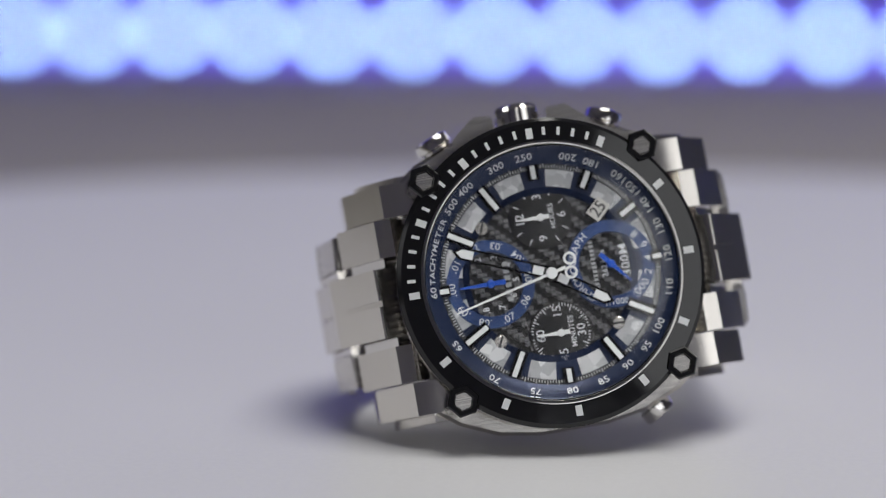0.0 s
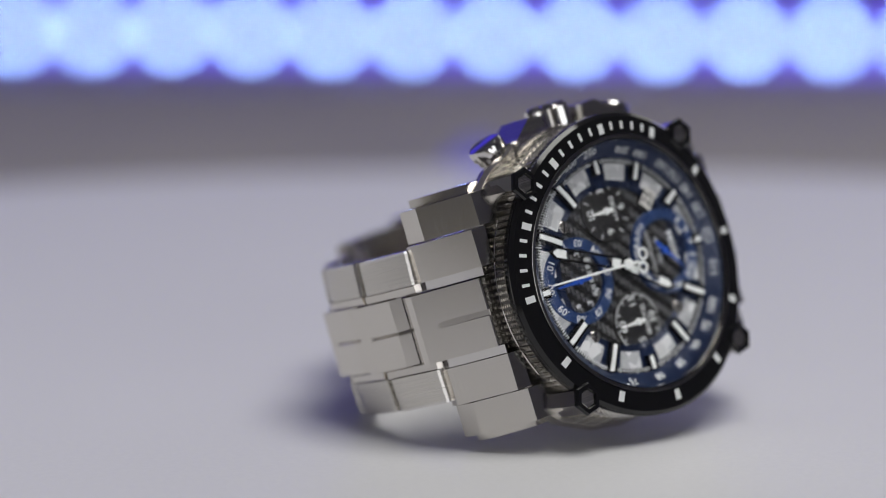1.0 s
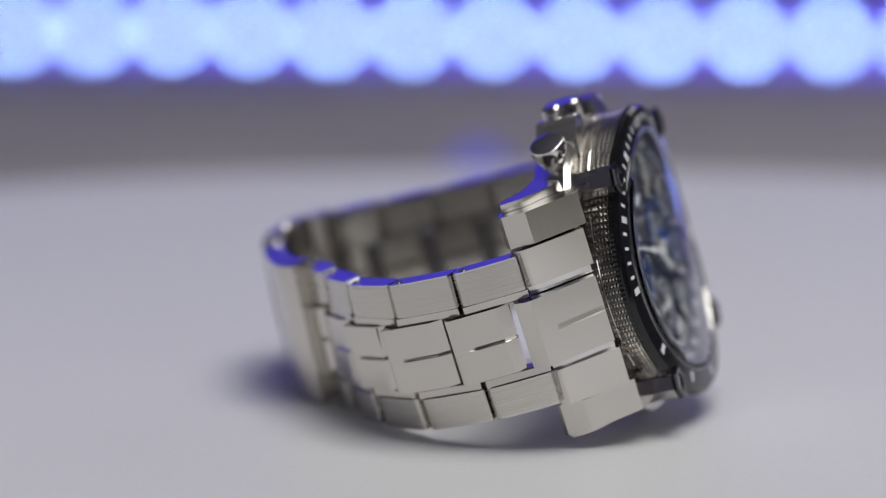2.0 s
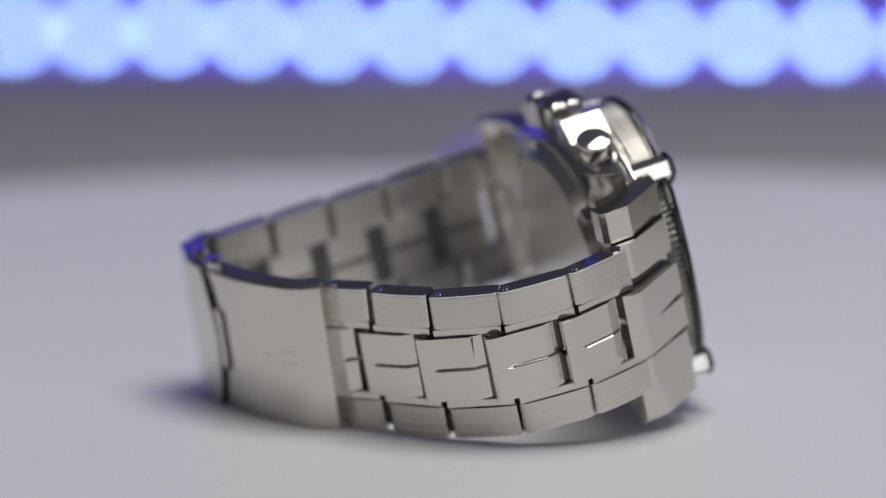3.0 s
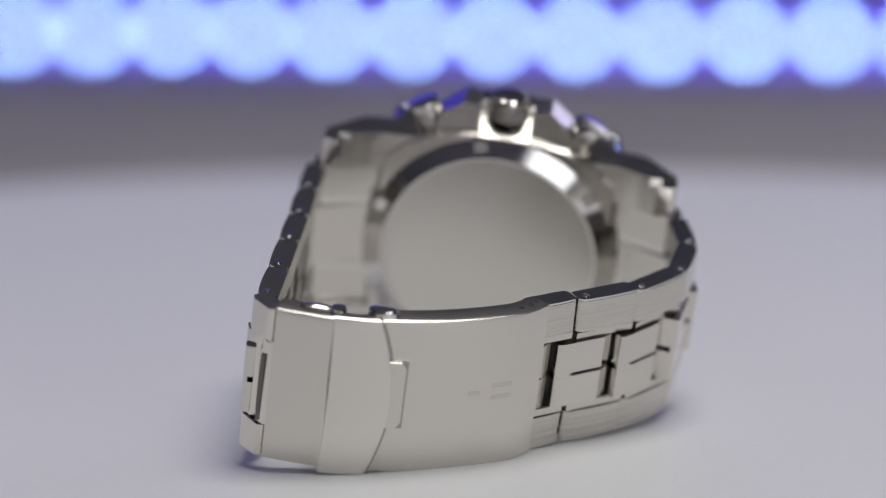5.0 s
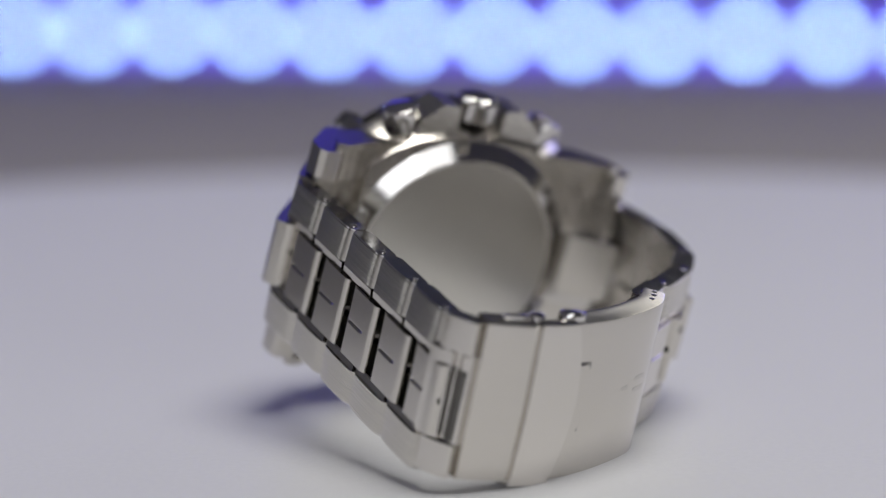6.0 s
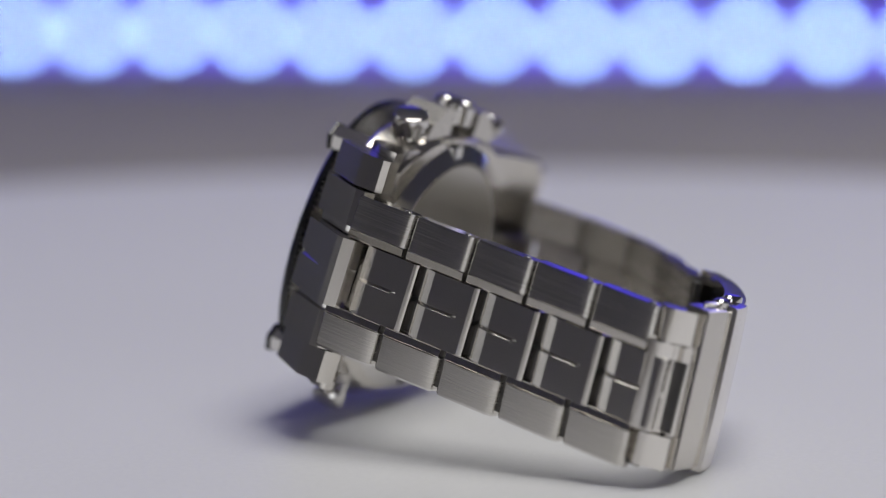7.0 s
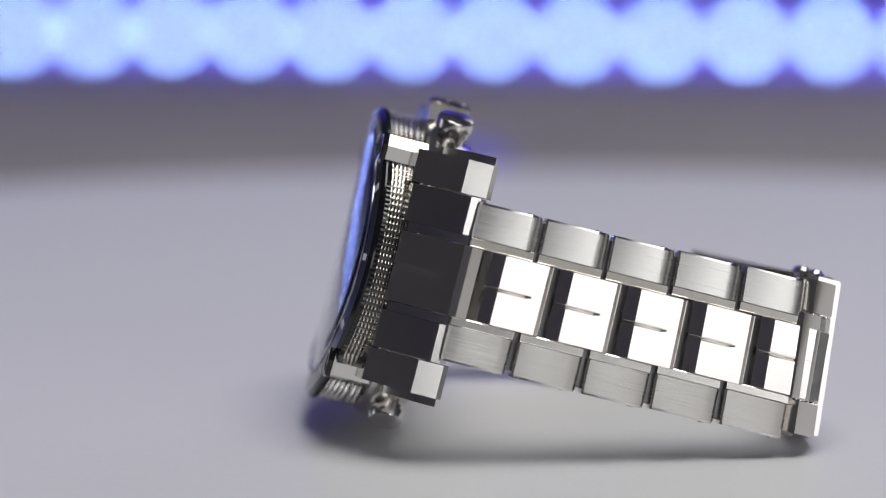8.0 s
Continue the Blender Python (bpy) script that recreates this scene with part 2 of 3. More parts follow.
def bezel(watch):
    bm = bmesh.new()
    revolve(bm, [(19.4, 0.05), (22.2, 0.0), (22.75, -0.45), (22.75, -1.2), (19.4, -1.3)], 144, saddle)
    ring = part("bezel", bm, black_gloss, watch, "glossy black bezel ring with white marks")
    # notched rim under the black insert
    bm = bmesh.new()
    n = 400
    rows = []
    for i in range(n):
        a = 2 * math.pi * i / n
        r = 22.86 if i % 2 else 22.77
        rows.append([bm.verts.new((q * math.cos(a), q * math.sin(a), z + saddle(a, q, z))) for q, z in ((22.4, -0.5), (r, -0.75), (r, -1.35), (22.3, -1.6))])
    for i in range(n):
        p, q = rows[i], rows[(i + 1) % n]
        for j in range(3):
            bm.faces.new((p[j], q[j], q[j + 1], p[j + 1]))
    part("toothed_rim", bm, black_gloss, ring, "", False)
    bm = bmesh.new()
    revolve(bm, [(18.55, -0.45), (18.85, 0.18), (19.1, 0.24), (19.38, 0.2), (19.45, -0.9), (18.55, -0.9)], 128, saddle)
    part("inner_ring", bm, gunmetal, ring, "polished steel ring round the crystal")
    for k in range(60):
        big = k % 5 == 0
        if not big and k > 20:
            continue
        deg = 6.0 * k
        w, l, rr = (0.5, 0.78, 20.55) if big else (0.24, 0.6, 20.75)
        bm = box(bmesh.new(), -w, w, -l, l, -0.1, 0.045)
        bevelled(bm, 0.06, 1)
        m = dial_frame(deg, rr, 0.0)
        for v in bm.verts:
            v.co = m @ v.co
            v.co.z += bend(v.co.x) + 0.02
        part("minute_mark", bm, lume, ring, "", False)


def knurling(watch):
    # band root under the studs, coloured dark as their gaps' shade
    core = bmesh.new()
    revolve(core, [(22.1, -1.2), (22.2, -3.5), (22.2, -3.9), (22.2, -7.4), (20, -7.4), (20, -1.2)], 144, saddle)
    body = part("knurled_band", core, knurl_gap_shade, watch, "knurled steel band under the bezel")
    vs, fs = [], []
    n = 140
    for row, z in enumerate((-1.5, -2.18, -2.86, -3.54, -4.22, -5.2, -5.9, -6.6, -7.3)):
        for i in range(n):
            a = 2 * math.pi * (i + 0.0) / n
            da, dz = math.pi / n * 0.78, 0.27
            base = len(vs)
            for aa, zz, r in ((a - da, z - dz, 22.15), (a + da, z - dz, 22.15), (a + da, z + dz, 22.15), (a - da, z + dz, 22.15), (a - da * 0.4, z - dz * 0.4, 22.62), (a + da * 0.4, z - dz * 0.4, 22.62), (a + da * 0.4, z + dz * 0.4, 22.62), (a - da * 0.4, z + dz * 0.4, 22.62)):
                vs.append((r * math.cos(aa) * MM, r * math.sin(aa) * MM, (zz + saddle(aa, r, zz)) * MM))
            for q in ((4, 5, 6, 7), (0, 1, 5, 4), (1, 2, 6, 5), (2, 3, 7, 6), (3, 0, 4, 7)):
                fs.append([base + j for j in q])
    me = bpy.data.meshes.new("studs")
    me.from_pydata(vs, [], fs)
    me.materials.append(knurl_steel)
    ob = new("studs", me)
    ob.parent = body
    tagged(ob, "", "", "", "stuff")
    bm = bmesh.new()
    revolve(bm, [(22.0, -4.5), (22.62, -4.58), (22.7, -4.7), (22.62, -4.82), (22.0, -4.9)], 128, saddle)
    part("band_ridge", bm, polished, body)


def case(watch):
    # mid-case: an eight-cornered plan, narrower towards the back
    plan = [(20.5, 11.5), (20.3, 16.2), (16.5, 19.2), (11.0, 21.6), (5.0, 22.6)]
    outline = plan + [(-x, y) for x, y in reversed(plan)]
    outline = outline + [(-x, -y) for x, y in outline]
    bm = bmesh.new()
    rows = []
    for z, k in ((-6.6, 1.0), (-7.4, 1.02), (-8.8, 1.01), (-13.6, 0.9)):
        rows.append([bm.verts.new((x * k, y * k, z)) for x, y in outline])
    bm.faces.new(rows[0])
    bm.faces.new(rows[-1][::-1])
    for p, q in zip(rows, rows[1:]):
        for i in range(len(p)):
            bm.faces.new((p[i], p[(i + 1) % len(p)], q[(i + 1) % len(p)], q[i]))
    bevelled(bm, 0.25, 2, 12)
    body = part("case", bm, satin, watch, "satin steel watch case")
    bm = prism(bmesh.new(), [(x * 0.995, y * 0.995) for x, y in outline], -6.75, -6.35, lambda u, v, w: Vector((u, v, w)))
    bevelled(bm, 0.12, 1, 12)
    part("case_top", bm, brushed, body, "brushed steel upper face of the case")
    # four lugs, each with a steep front facet and an upright end facet
    lug = [(14, -4.4), (16.5, -3.8), (22.66, -4.7), (27.9, -11.53), (28.1, -15.2), (27.3, -16.0), (25.0, -16.3), (20.5, -13.4), (14, -13.2)]
    for sx in (1, -1):
        for sy in (1, -1):
            bm = prism(bmesh.new(), lug, 12.35, 17.2, lambda u, v, w: Vector((sx * u, sy * w, v)))
            bevelled(bm, 0.22, 2)
            part("lug", bm, satin, body, "brushed steel lug")
            shoulder = [(12.5, -8.4), (20.0, -8.4), (24.6, -12.6), (25.6, -15.6), (23.8, -16.0), (19.0, -13.6), (12.5, -13.2)]
            bm = prism(bmesh.new(), shoulder, 17.24, 18.5, lambda u, v, w: Vector((sx * u, sy * w, v)))
            bevelled(bm, 0.4, 2)
            part("lug_shoulder", bm, satin, body, "polished bevel along the lug")
            # pillar and hexagonal screw
            mm = Matrix.Translation((sx * 16.3, sy * 16.3, 0))
            bm = turned(bmesh.new(), [(2.15, -8.6), (2.15, -0.6), (2.3, -0.4)], 6, mm @ Matrix.Rotation(radians(10), 4, "Z"))
            bevelled(bm, 0.12, 1)
            pil = part("pillar", bm, polished, body, "polished steel hexagonal pillar")
            bm = revolve(bmesh.new(), [(1.45, 0.0), (1.6, 0.32), (2.25, 0.32), (2.5, 0.0), (2.4, -0.5), (1.45, -0.5)], 6, None, True, 0, 2 * math.pi, mm @ Matrix.Rotation(radians(10), 4, "Z"))
            part("screw_rim", bm, black_gloss, pil, "glossy black hexagonal screw rim", False)
            bm = turned(bmesh.new(), [(1.42, -0.3), (1.42, -0.05), (1.3, 0.02)], 6, mm @ Matrix.Rotation(radians(10), 4, "Z"))
            part("screw_head", bm, brushed, pil, "bare steel hexagonal screw head", False)
    # crown guards
    for sx in (1, -1):
        guard = [(3.9, 20.5), (4.2, 25.0), (7.0, 25.2), (10.4, 22.4), (11.0, 20.0)]
        bm = prism(bmesh.new(), guard, -12.4, -6.0, lambda u, v, w: Vector((sx * u, v, w)))
        bevelled(bm, 0.35, 2)
        part("crown_guard", bm, brushed, body, "satin steel crown guard")
    # back
    bm = revolve(bmesh.new(), [(16.9, -14.5), (17.0, -14.95), (17.35, -15.0), (20.3, -13.5), (20.5, -12.6), (16.9, -12.6)], 96)
    part("back_ring", bm, polished, body, "polished bevelled ring round the case back")
    bm = turned(bmesh.new(), [(16.95, -13.0), (16.95, -14.75), (16.8, -14.85)], 96, Matrix.Identity(4))
    part("case_back", bm, back_steel, body, "plain satin steel case back")
    for k in range(6):
        a = radians(60 * k + 20)
        bm = box(bmesh.new(), -1.1, 1.1, -1.0, 1.0, -14.55, -13.4, Matrix.Rotation(a, 4, "Z") @ Matrix.Translation((19.0, 0, 0)))
        bevelled(bm, 0.2, 1)
        part("back_notch", bm, polished, body)


back_steel = grain(material("fine_turned_steel", (0.72, 0.7, 0.66), 0.3, 1.0), 700, 3, (1, 1, 1), (0.29, 0.31), ((0.715, 0.695, 0.655), (0.725, 0.705, 0.665)))


def pusher(watch, origin, axis, r=2.75, name="pusher"):
    m = along(origin, axis)
    bm = turned(bmesh.new(), [(r * 0.72, -3.0), (r * 0.72, 0.3), (r * 0.86, 0.35), (r * 0.86, 1.2)], 28, m)
    stem = part(name, bm, polished, watch, "polished steel push-button")
    bm = turned(bmesh.new(), [(r * 0.9, 1.2), (r, 1.35), (r, 2.7), (r * 0.94, 3.0), (r * 0.86, 3.12)], 32, m)
    part("cap", bm, polished, stem)


def crown(watch):
    m = along((0, 22.4, -9.6), (0, 1, 0))
    n = 36
    bm = bmesh.new()
    rows = []
    for z, k in ((0.0, 0.9), (0.3, 1.0), (3.2, 1.0), (3.7, 0.93), (4.0, 0.8)):
        rows.append([bm.verts.new(m @ Vector(((3.3 if i % 3 else 2.85) * k * math.cos(2 * math.pi * i / n), (3.3 if i % 3 else 2.85) * k * math.sin(2 * math.pi * i / n), z))) for i in range(n)])
    bm.faces.new(rows[0][::-1])
    bm.faces.new(rows[-1])
    for p, q in zip(rows, rows[1:]):
        for i in range(n):
            bm.faces.new((p[i], p[(i + 1) % n], q[(i + 1) % n], q[i]))
    part("crown", bm, polished, watch, "fluted polished steel crown", False)


# ---- dial
def dial(watch):
    bm = turned(bmesh.new(), [(18.6, -4.4), (18.6, -3.6), (18.5, -3.5)], 96, Matrix.Identity(4))
    plate = part("dial", bm, carbon_dark, watch, "black woven carbon-fibre watch dial with navy rings")
    # the weave: short tilted pads in stepped rows
    vs, fs = [], []
    p = 0.74
    for i in range(-17, 18):
        for j in range(-17, 18):
            x, y = i * p, j * p
            if x * x + y * y > 12.2 ** 2 or (i + j) % 4 > 1:
                continue
            b = len(vs)
            for ex, ey, ez in ((-0.37, -0.35, 0.0), (0.37, -0.35, 0.0), (0.37, 0.35, 0.0), (-0.37, 0.35, 0.0), (-0.32, -0.25, 0.18), (0.32, -0.25, 0.1), (0.32, 0.25, 0.1), (-0.32, 0.25, 0.18)):
                vs.append(((x + ex) * MM, (y + ey) * MM, (-3.5 + ez) * MM))
            for q in ((4, 5, 6, 7), (0, 1, 5, 4), (1, 2, 6, 5), (2, 3, 7, 6), (3, 0, 4, 7)):
                fs.append([b + k for k in q])
    me = bpy.data.meshes.new("weave")
    me.from_pydata(vs, [], fs)
    me.materials.append(carbon)
    ob = new("weave", me)
    ob.parent = plate
    tagged(ob, "", "", "", "stuff")
    # navy ring under the markers, with fine turned lines
    prof = [(12.0, -3.5), (12.0, -3.15)]
    r = 12.0
    while r < 12.9:
        prof += [(r + 0.08, -3.05), (r + 0.16, -3.12)]
        r += 0.16
    prof += [(15.9, -3.1), (15.9, -3.5)]
    bm = revolve(bmesh.new(), prof, 120)
    part("chapter_ring", bm, navy, plate, "navy blue ring with turned lines")
    # mother-of-pearl windows between the hours
    for k in range(12):
        a0, a1 = 30 * k + 7.0, 30 * k + 23.0
        bm = bmesh.new()
        rows = []
        for i in range(9):
            d = a0 + (a1 - a0) * i / 8
            rows.append([bm.verts.new(clock(d, rr, zz)) for rr, zz in ((13.0, -3.06), (13.1, -2.96), (15.5, -2.96), (15.6, -3.06))])
        for q, s in zip(rows, rows[1:]):
            for j in range(3):
                bm.faces.new((q[j], q[j + 1], s[j + 1], s[j]))
        part("pearl_inlay", bm, pearl, plate, "pale mother-of-pearl inlay", False)
    # hour markers: black-sided blocks with a white top
    for k in range(12):
        short = k in (0, 3, 6, 9)
        r0, r1 = (14.2, 16.2) if short else (12.3, 16.2)
        if k in (0, 6):
            r0, r1 = 15.3, 16.6
        if k == 4 or k == 5:
            r0 = 13.6
        w = 0.36
        fr = dial_frame(30 * k, 0, 0)
        bm = box(bmesh.new(), -w - 0.5, w + 0.5, r0 - 0.2, r1 + 0.15, -3.3, -2.45, fr)
        bevelled(bm, 0.12, 1)
        mk = part("hour_marker", bm, black_gloss, plate, "black-framed white hour marker", False)
        bm = box(bmesh.new(), -w, w, r0, r1, -2.5, -2.3, fr)
        bevelled(bm, 0.08, 1)
        part("marker_top", bm, lume, mk, "", False)
    # minute track
    bm = revolve(bmesh.new(), [(15.6, -3.3), (15.7, -2.75), (16.4, -2.6), (16.4, -3.3)], 120)
    part("minute_track", bm, black_matt, plate, "black minute track")
    bm = bmesh.new()
    for k in range(240):
        if (k % 20) in (0, 1, 19):
            continue
        box(bm, -0.06, 0.06, 15.7, 16.1 if k % 4 else 16.32, -2.9, -2.5, dial_frame(1.5 * k, 0, 0))
    tagged(part("track_ticks", bm, white_ink, plate, "", False), "", "", "", "stuff")
    # sloping navy flange with the speed scale
    bm = revolve(bmesh.new(), [(16.35, -3.2), (16.35, -2.55), (18.75, -1.15), (19.0, -1.15), (19.0, -3.2)], 120, None)
    fl = part("flange", bm, navy, plate, "navy blue sloping ring with a white speed scale")
    for v in (65, 70, 75, 80, 85, 90, 95, 100, 110, 120, 130, 140, 150, 160, 180, 200, 250, 300, 400, 500, 60):
        deg = (21600 / v) % 360
        m = dial_frame(deg, 17.48, -1.76) @ Matrix.Rotation(radians(34), 4, "X")
        if 90 < deg < 271:
            m = m @ Matrix.Rotation(math.pi, 4, "Z")
        letters("numeral", str(v), 1.6, m, white_ink, fl, 1.1)
    for i, ch in enumerate("TACHYMETER"):
        letters("numeral", ch, 1.35, dial_frame(5.2 + 3.3 * i, 17.42, -1.82) @ Matrix.Rotation(radians(34), 4, "X"), white_ink, fl, 1.1)
    return plate


def subdial_counter(plate, dx, words, nums):
    """A small counter, dx towards three."""
    c = upright(dx, 0, 0)
    bm = turned(bmesh.new(), [(4.7, -3.5), (4.7, -3.22), (4.6, -3.16)], 64, c)
    sd = part("counter", bm, black_matt, plate, "small black counter with white figures")
    for k in range(60):
        if words == "HOURS" and k % 5 or k % 15 == 0:
            continue
        l = 0.95 if k % 5 == 0 else 0.4
        m = c @ Matrix.Rotation(radians(-6 * k), 4, "Z")
        part("tick", box(bmesh.new(), -0.07, 0.07, 4.45 - l, 4.45, -3.17, -3.12, m), white_ink, sd, "", False)
    for t, (ex, ey) in nums:
        letters("numeral", t, 1.85, c @ Matrix.Translation((ex, ey, -3.13)), white_ink, sd, 1.05)
    letters("lettering", words, 1.15, c @ Matrix.Translation((0, -1.75, -3.13)), white_ink, sd, 1.0)
    bm = bmesh.new()
    prism(bm, [(-0.35, -1.3), (0.35, -1.3), (0.32, 0.4), (0.08, 3.7), (-0.08, 3.7), (-0.32, 0.4)], -2.95, -2.8, lambda u, v, w: c @ Vector((u, v, w)))
    turned(bm, [(0.55, -3.1), (0.55, -2.75), (0.4, -2.7)], 20, c)
    part("counter_hand", bm, lume, sd, "small white counter hand", False)


def subdial_ring(plate, cx, deg_hand, hand_len):
    """A navy ring round a patch of carbon weave, cx towards six."""
    c = upright(0, -cx, 0)
    bm = revolve(bmesh.new(), [(4.75, -3.45), (4.8, -2.86), (6.5, -2.8), (6.55, -3.45)], 80, None, True, 0, 2 * math.pi, c)
    sd = part("counter_ring", bm, navy_light, plate, "navy blue counter ring")
    m = c @ Matrix.Rotation(radians(-deg_hand), 4, "Z")
    bm = bmesh.new()
    prism(bm, [(-0.36, -2.2), (0.36, -2.2), (0.32, 0.4), (0.1, hand_len), (-0.1, hand_len), (-0.32, 0.4)], -2.8, -2.62, lambda u, v, w: m @ Vector((u, v, w)))
    turned(bm, [(0.6, -3.3), (0.6, -2.6), (0.42, -2.52)], 24, c)
    part("counter_hand", bm, blue_hand, sd, "bright blue counter hand", False)
    return sd, c


def hands_of(plate):
    def hand(name, deg, length, width, z):
        m = dial_frame(deg, 0, z)
        put = lambda u, v, w: m @ Vector((u, v, w))
        bm = bmesh.new()
        # black open frame
        for s in (1, -1):
            prism(bm, [(s * width, 0.4), (s * width, length - 1.2), (0, length), (0, length - 0.55), (s * (width - 0.3), length - 1.4), (s * (width - 0.3), 0.4)], 0, 0.22, put)
        turned(bm, [(1.1, 0), (1.1, 0.25), (0.95, 0.3)], 24, m)
        h = part(name, bm, black_gloss, plate, "open black watch hand with a white tip", False)
        k = width - 0.32
        bm = prism(bmesh.new(), [(-k, length - 3.2), (k, length - 3.2), (k, length - 1.45), (0, length - 0.65), (-k, length - 1.45)], 0.02, 0.18, put)
        part("hand_tip", bm, lume, h, "", False)
        bm = prism(bmesh.new(), [(-k, 1.2), (k, 1.2), (k, 2.8), (-k, 2.8)], 0.02, 0.18, put)
        part("hand_root", bm, lume, h, "", False)
    hand("hour_hand", 213.5, 10.2, 0.95, -2.45)
    hand("minute_hand", 22.0, 15.0, 0.95, -2.05)
    m = dial_frame(0, 0, -1.65)
    bm = prism(bmesh.new(), [(-0.24, -2.2), (0.24, -2.2), (0.2, 1.0), (0.13, 15.3), (-0.13, 15.3), (-0.2, 1.0)], 0, 0.16, lambda u, v, w: m @ Vector((u, v, w)))
    turned(bm, [(0.85, -0.05), (0.85, 0.28), (0.6, 0.34)], 24, m)
    for s in (1, -1):
        revolve(bm, [(0.62, 0.0), (0.62, 0.18), (0.98, 0.18), (0.98, 0.0)], 24, None, True, 0, 2 * math.pi, m @ Matrix.Translation((s * 0.98, -3.0 - 0.3 * s, 0)))
    return part("sweep_hand", bm, lume, plate, "thin white sweep hand with a looped tail", False)


def dial_details(plate):
    subdial_counter(plate, 8.5, "HOURS", (("12", (0, 3.0)), ("3", (3.1, 0)), ("6", (0, -3.2)), ("9", (-3.1, 0))))
    subdial_counter(plate, -8.8, "MINUTES", (("60", (0, 3.0)), ("15", (3.2, 0)), ("30", (0, -3.1)), ("45", (-3.2, 0))))
    sd, c = subdial_ring(plate, -9.0, 0.0, 4.6)
    for k in range(10):
        m = c @ Matrix.Rotation(radians(-36 * k), 4, "Z") @ Matrix.Translation((0, 5.68, -2.8))
        if 90 < 36 * k < 270:
            m = m @ Matrix.Rotation(math.pi, 4, "Z")
        letters("numeral", ".0%d" % k, 1.55, m, white_ink, sd, 1.05)
        if k:
            m = c @ Matrix.Rotation(radians(-36 * k), 4, "Z") @ Matrix.Translation((0, 3.9, -3.28)) @ Matrix.Rotation(radians(36 * k), 4, "Z")
            letters("numeral", ".%d" % k, 1.35, m, white_ink, sd, 1.0)
    # maker's name as a plain bar
    for k in range(6):
        part("name_bar", box(bmesh.new(), -0.33, 0.33, -0.42, 0.42, -3.3, -3.24, c @ Matrix.Translation((-2.6 + 1.04 * k, -2.6, 0))), name_ink, sd, "", False)
    sd, c = subdial_ring(plate, 9.1, 229.5, 3.9)
    for i, ch in enumerate("CHRONOGRAPH"):
        letters("numeral", ch, 1.5, c @ Matrix.Rotation(radians(52 - 10.4 * i), 4, "Z") @ Matrix.Translation((0, 5.68, -2.8)), white_ink, sd, 1.05)
    for t, d in (("8", 138), ("6", 159), ("4", 180), ("2", 201), (".000", 228)):
        letters("numeral", t, 1.7, c @ Matrix.Rotation(radians(-d), 4, "Z") @ Matrix.Translation((0, 5.68, -2.8)) @ Matrix.Rotation(math.pi, 4, "Z"), white_ink, sd, 1.05)
    letters("numeral", "1/1000", 1.35, c @ Matrix.Rotation(radians(-272), 4, "Z") @ Matrix.Translation((0, 5.68, -2.8)) @ Matrix.Rotation(math.pi, 4, "Z"), white_ink, sd, 1.0)
    for k in range(9):
        m = c @ Matrix.Rotation(radians(-(135 + 12 * k)), 4, "Z")
        part("tick", box(bmesh.new(), -0.08, 0.08, 4.0, 4.6, -3.3, -3.22, m), white_ink, sd, "", False)
    for k in range(12):
        part("name_bar", box(bmesh.new(), -0.19, 0.19, -0.32, 0.32, -3.3, -3.24, c @ Matrix.Translation((-3.2 + 0.62 * k, 2.5, 0))), name_ink, sd, "", False)
    letters("lettering", "262 kHz", 1.2, c @ Matrix.Translation((0.3, 1.0, -3.24)), white_ink, sd, 1.0)
    letters("lettering", "300M", 1.8, c @ Matrix.Translation((0.3, -2.2, -3.24)), white_ink, sd, 1.2)
    # date window between four and five
    m = upright(8.3, -8.7, 0) @ Matrix.Rotation(radians(-46), 4, "Z")
    fr = part("date_frame", bevelled(box(bmesh.new(), -1.75, 1.75, -1.35, 1.35, -3.45, -3.0, m), 0.1), black_gloss, plate, "date window", False)
    part("date_disc", box(bmesh.new(), -1.55, 1.55, -1.15, 1.15, -3.1, -2.95, m), date_white, fr, "white date disc", False)
    letters("numeral", "25", 2.5, m @ Matrix.Translation((0, 0, -2.93)), black_matt, fr, 0.95)
    for x, y in ((-8.9, 8.3), (-9.0, -8.6), (8.7, -8.8)):
        mm = Matrix.Translation((x, y, 0))
        sc = part("dial_screw", turned(bmesh.new(), [(0.95, -3.45), (0.95, -3.0), (0.8, -2.9)], 24, mm), brushed, plate, "small slotted steel screw")
        part("slot", box(bmesh.new(), -0.9, 0.9, -0.13, 0.13, -3.0, -2.88, mm @ Matrix.Rotation(0.7 + x, 4, "Z")), black_matt, sc, "", False)


def crystal(watch):
    bm = bmesh.new()
    revolve(bm, [(0.02, 0.12), (4, 0.12), (8, 0.1), (12, 0.08), (16, 0.05), (18.4, 0.0), (18.62, -0.15), (18.62, -0.5), (16, -0.45), (12, -0.42), (8, -0.4), (4, -0.4), (0.02, -0.4)], 96, lambda a, r, z: bend(r * math.cos(a)))
    ob = part("crystal", bm, glass, watch, "clear flat watch crystal")
    ob.visible_shadow = False


# ---- bracelet
def chain_frame(p, q, yc, lean):
    """Along the band, across it, and outward; lean tips the band's upper edge inward."""
    s = Vector((q[0] - p[0], 0, q[1] - p[1]))
    length = s.length
    s.normalize()
    out = Vector((-s.z, 0, s.x))
    mid = Vector((p[0], 0, p[1]))
    if out.dot(mid - Vector((0, 0, -40))) < 0:
        out = -out
    across = (Vector((0, 1, 0)) + Vector((0, 0, 1)) * lean).normalized()
    origin = Vector((p[0], yc, p[1]))
    return (lambda u, y, n: origin + s * u + across * y + out * n), length


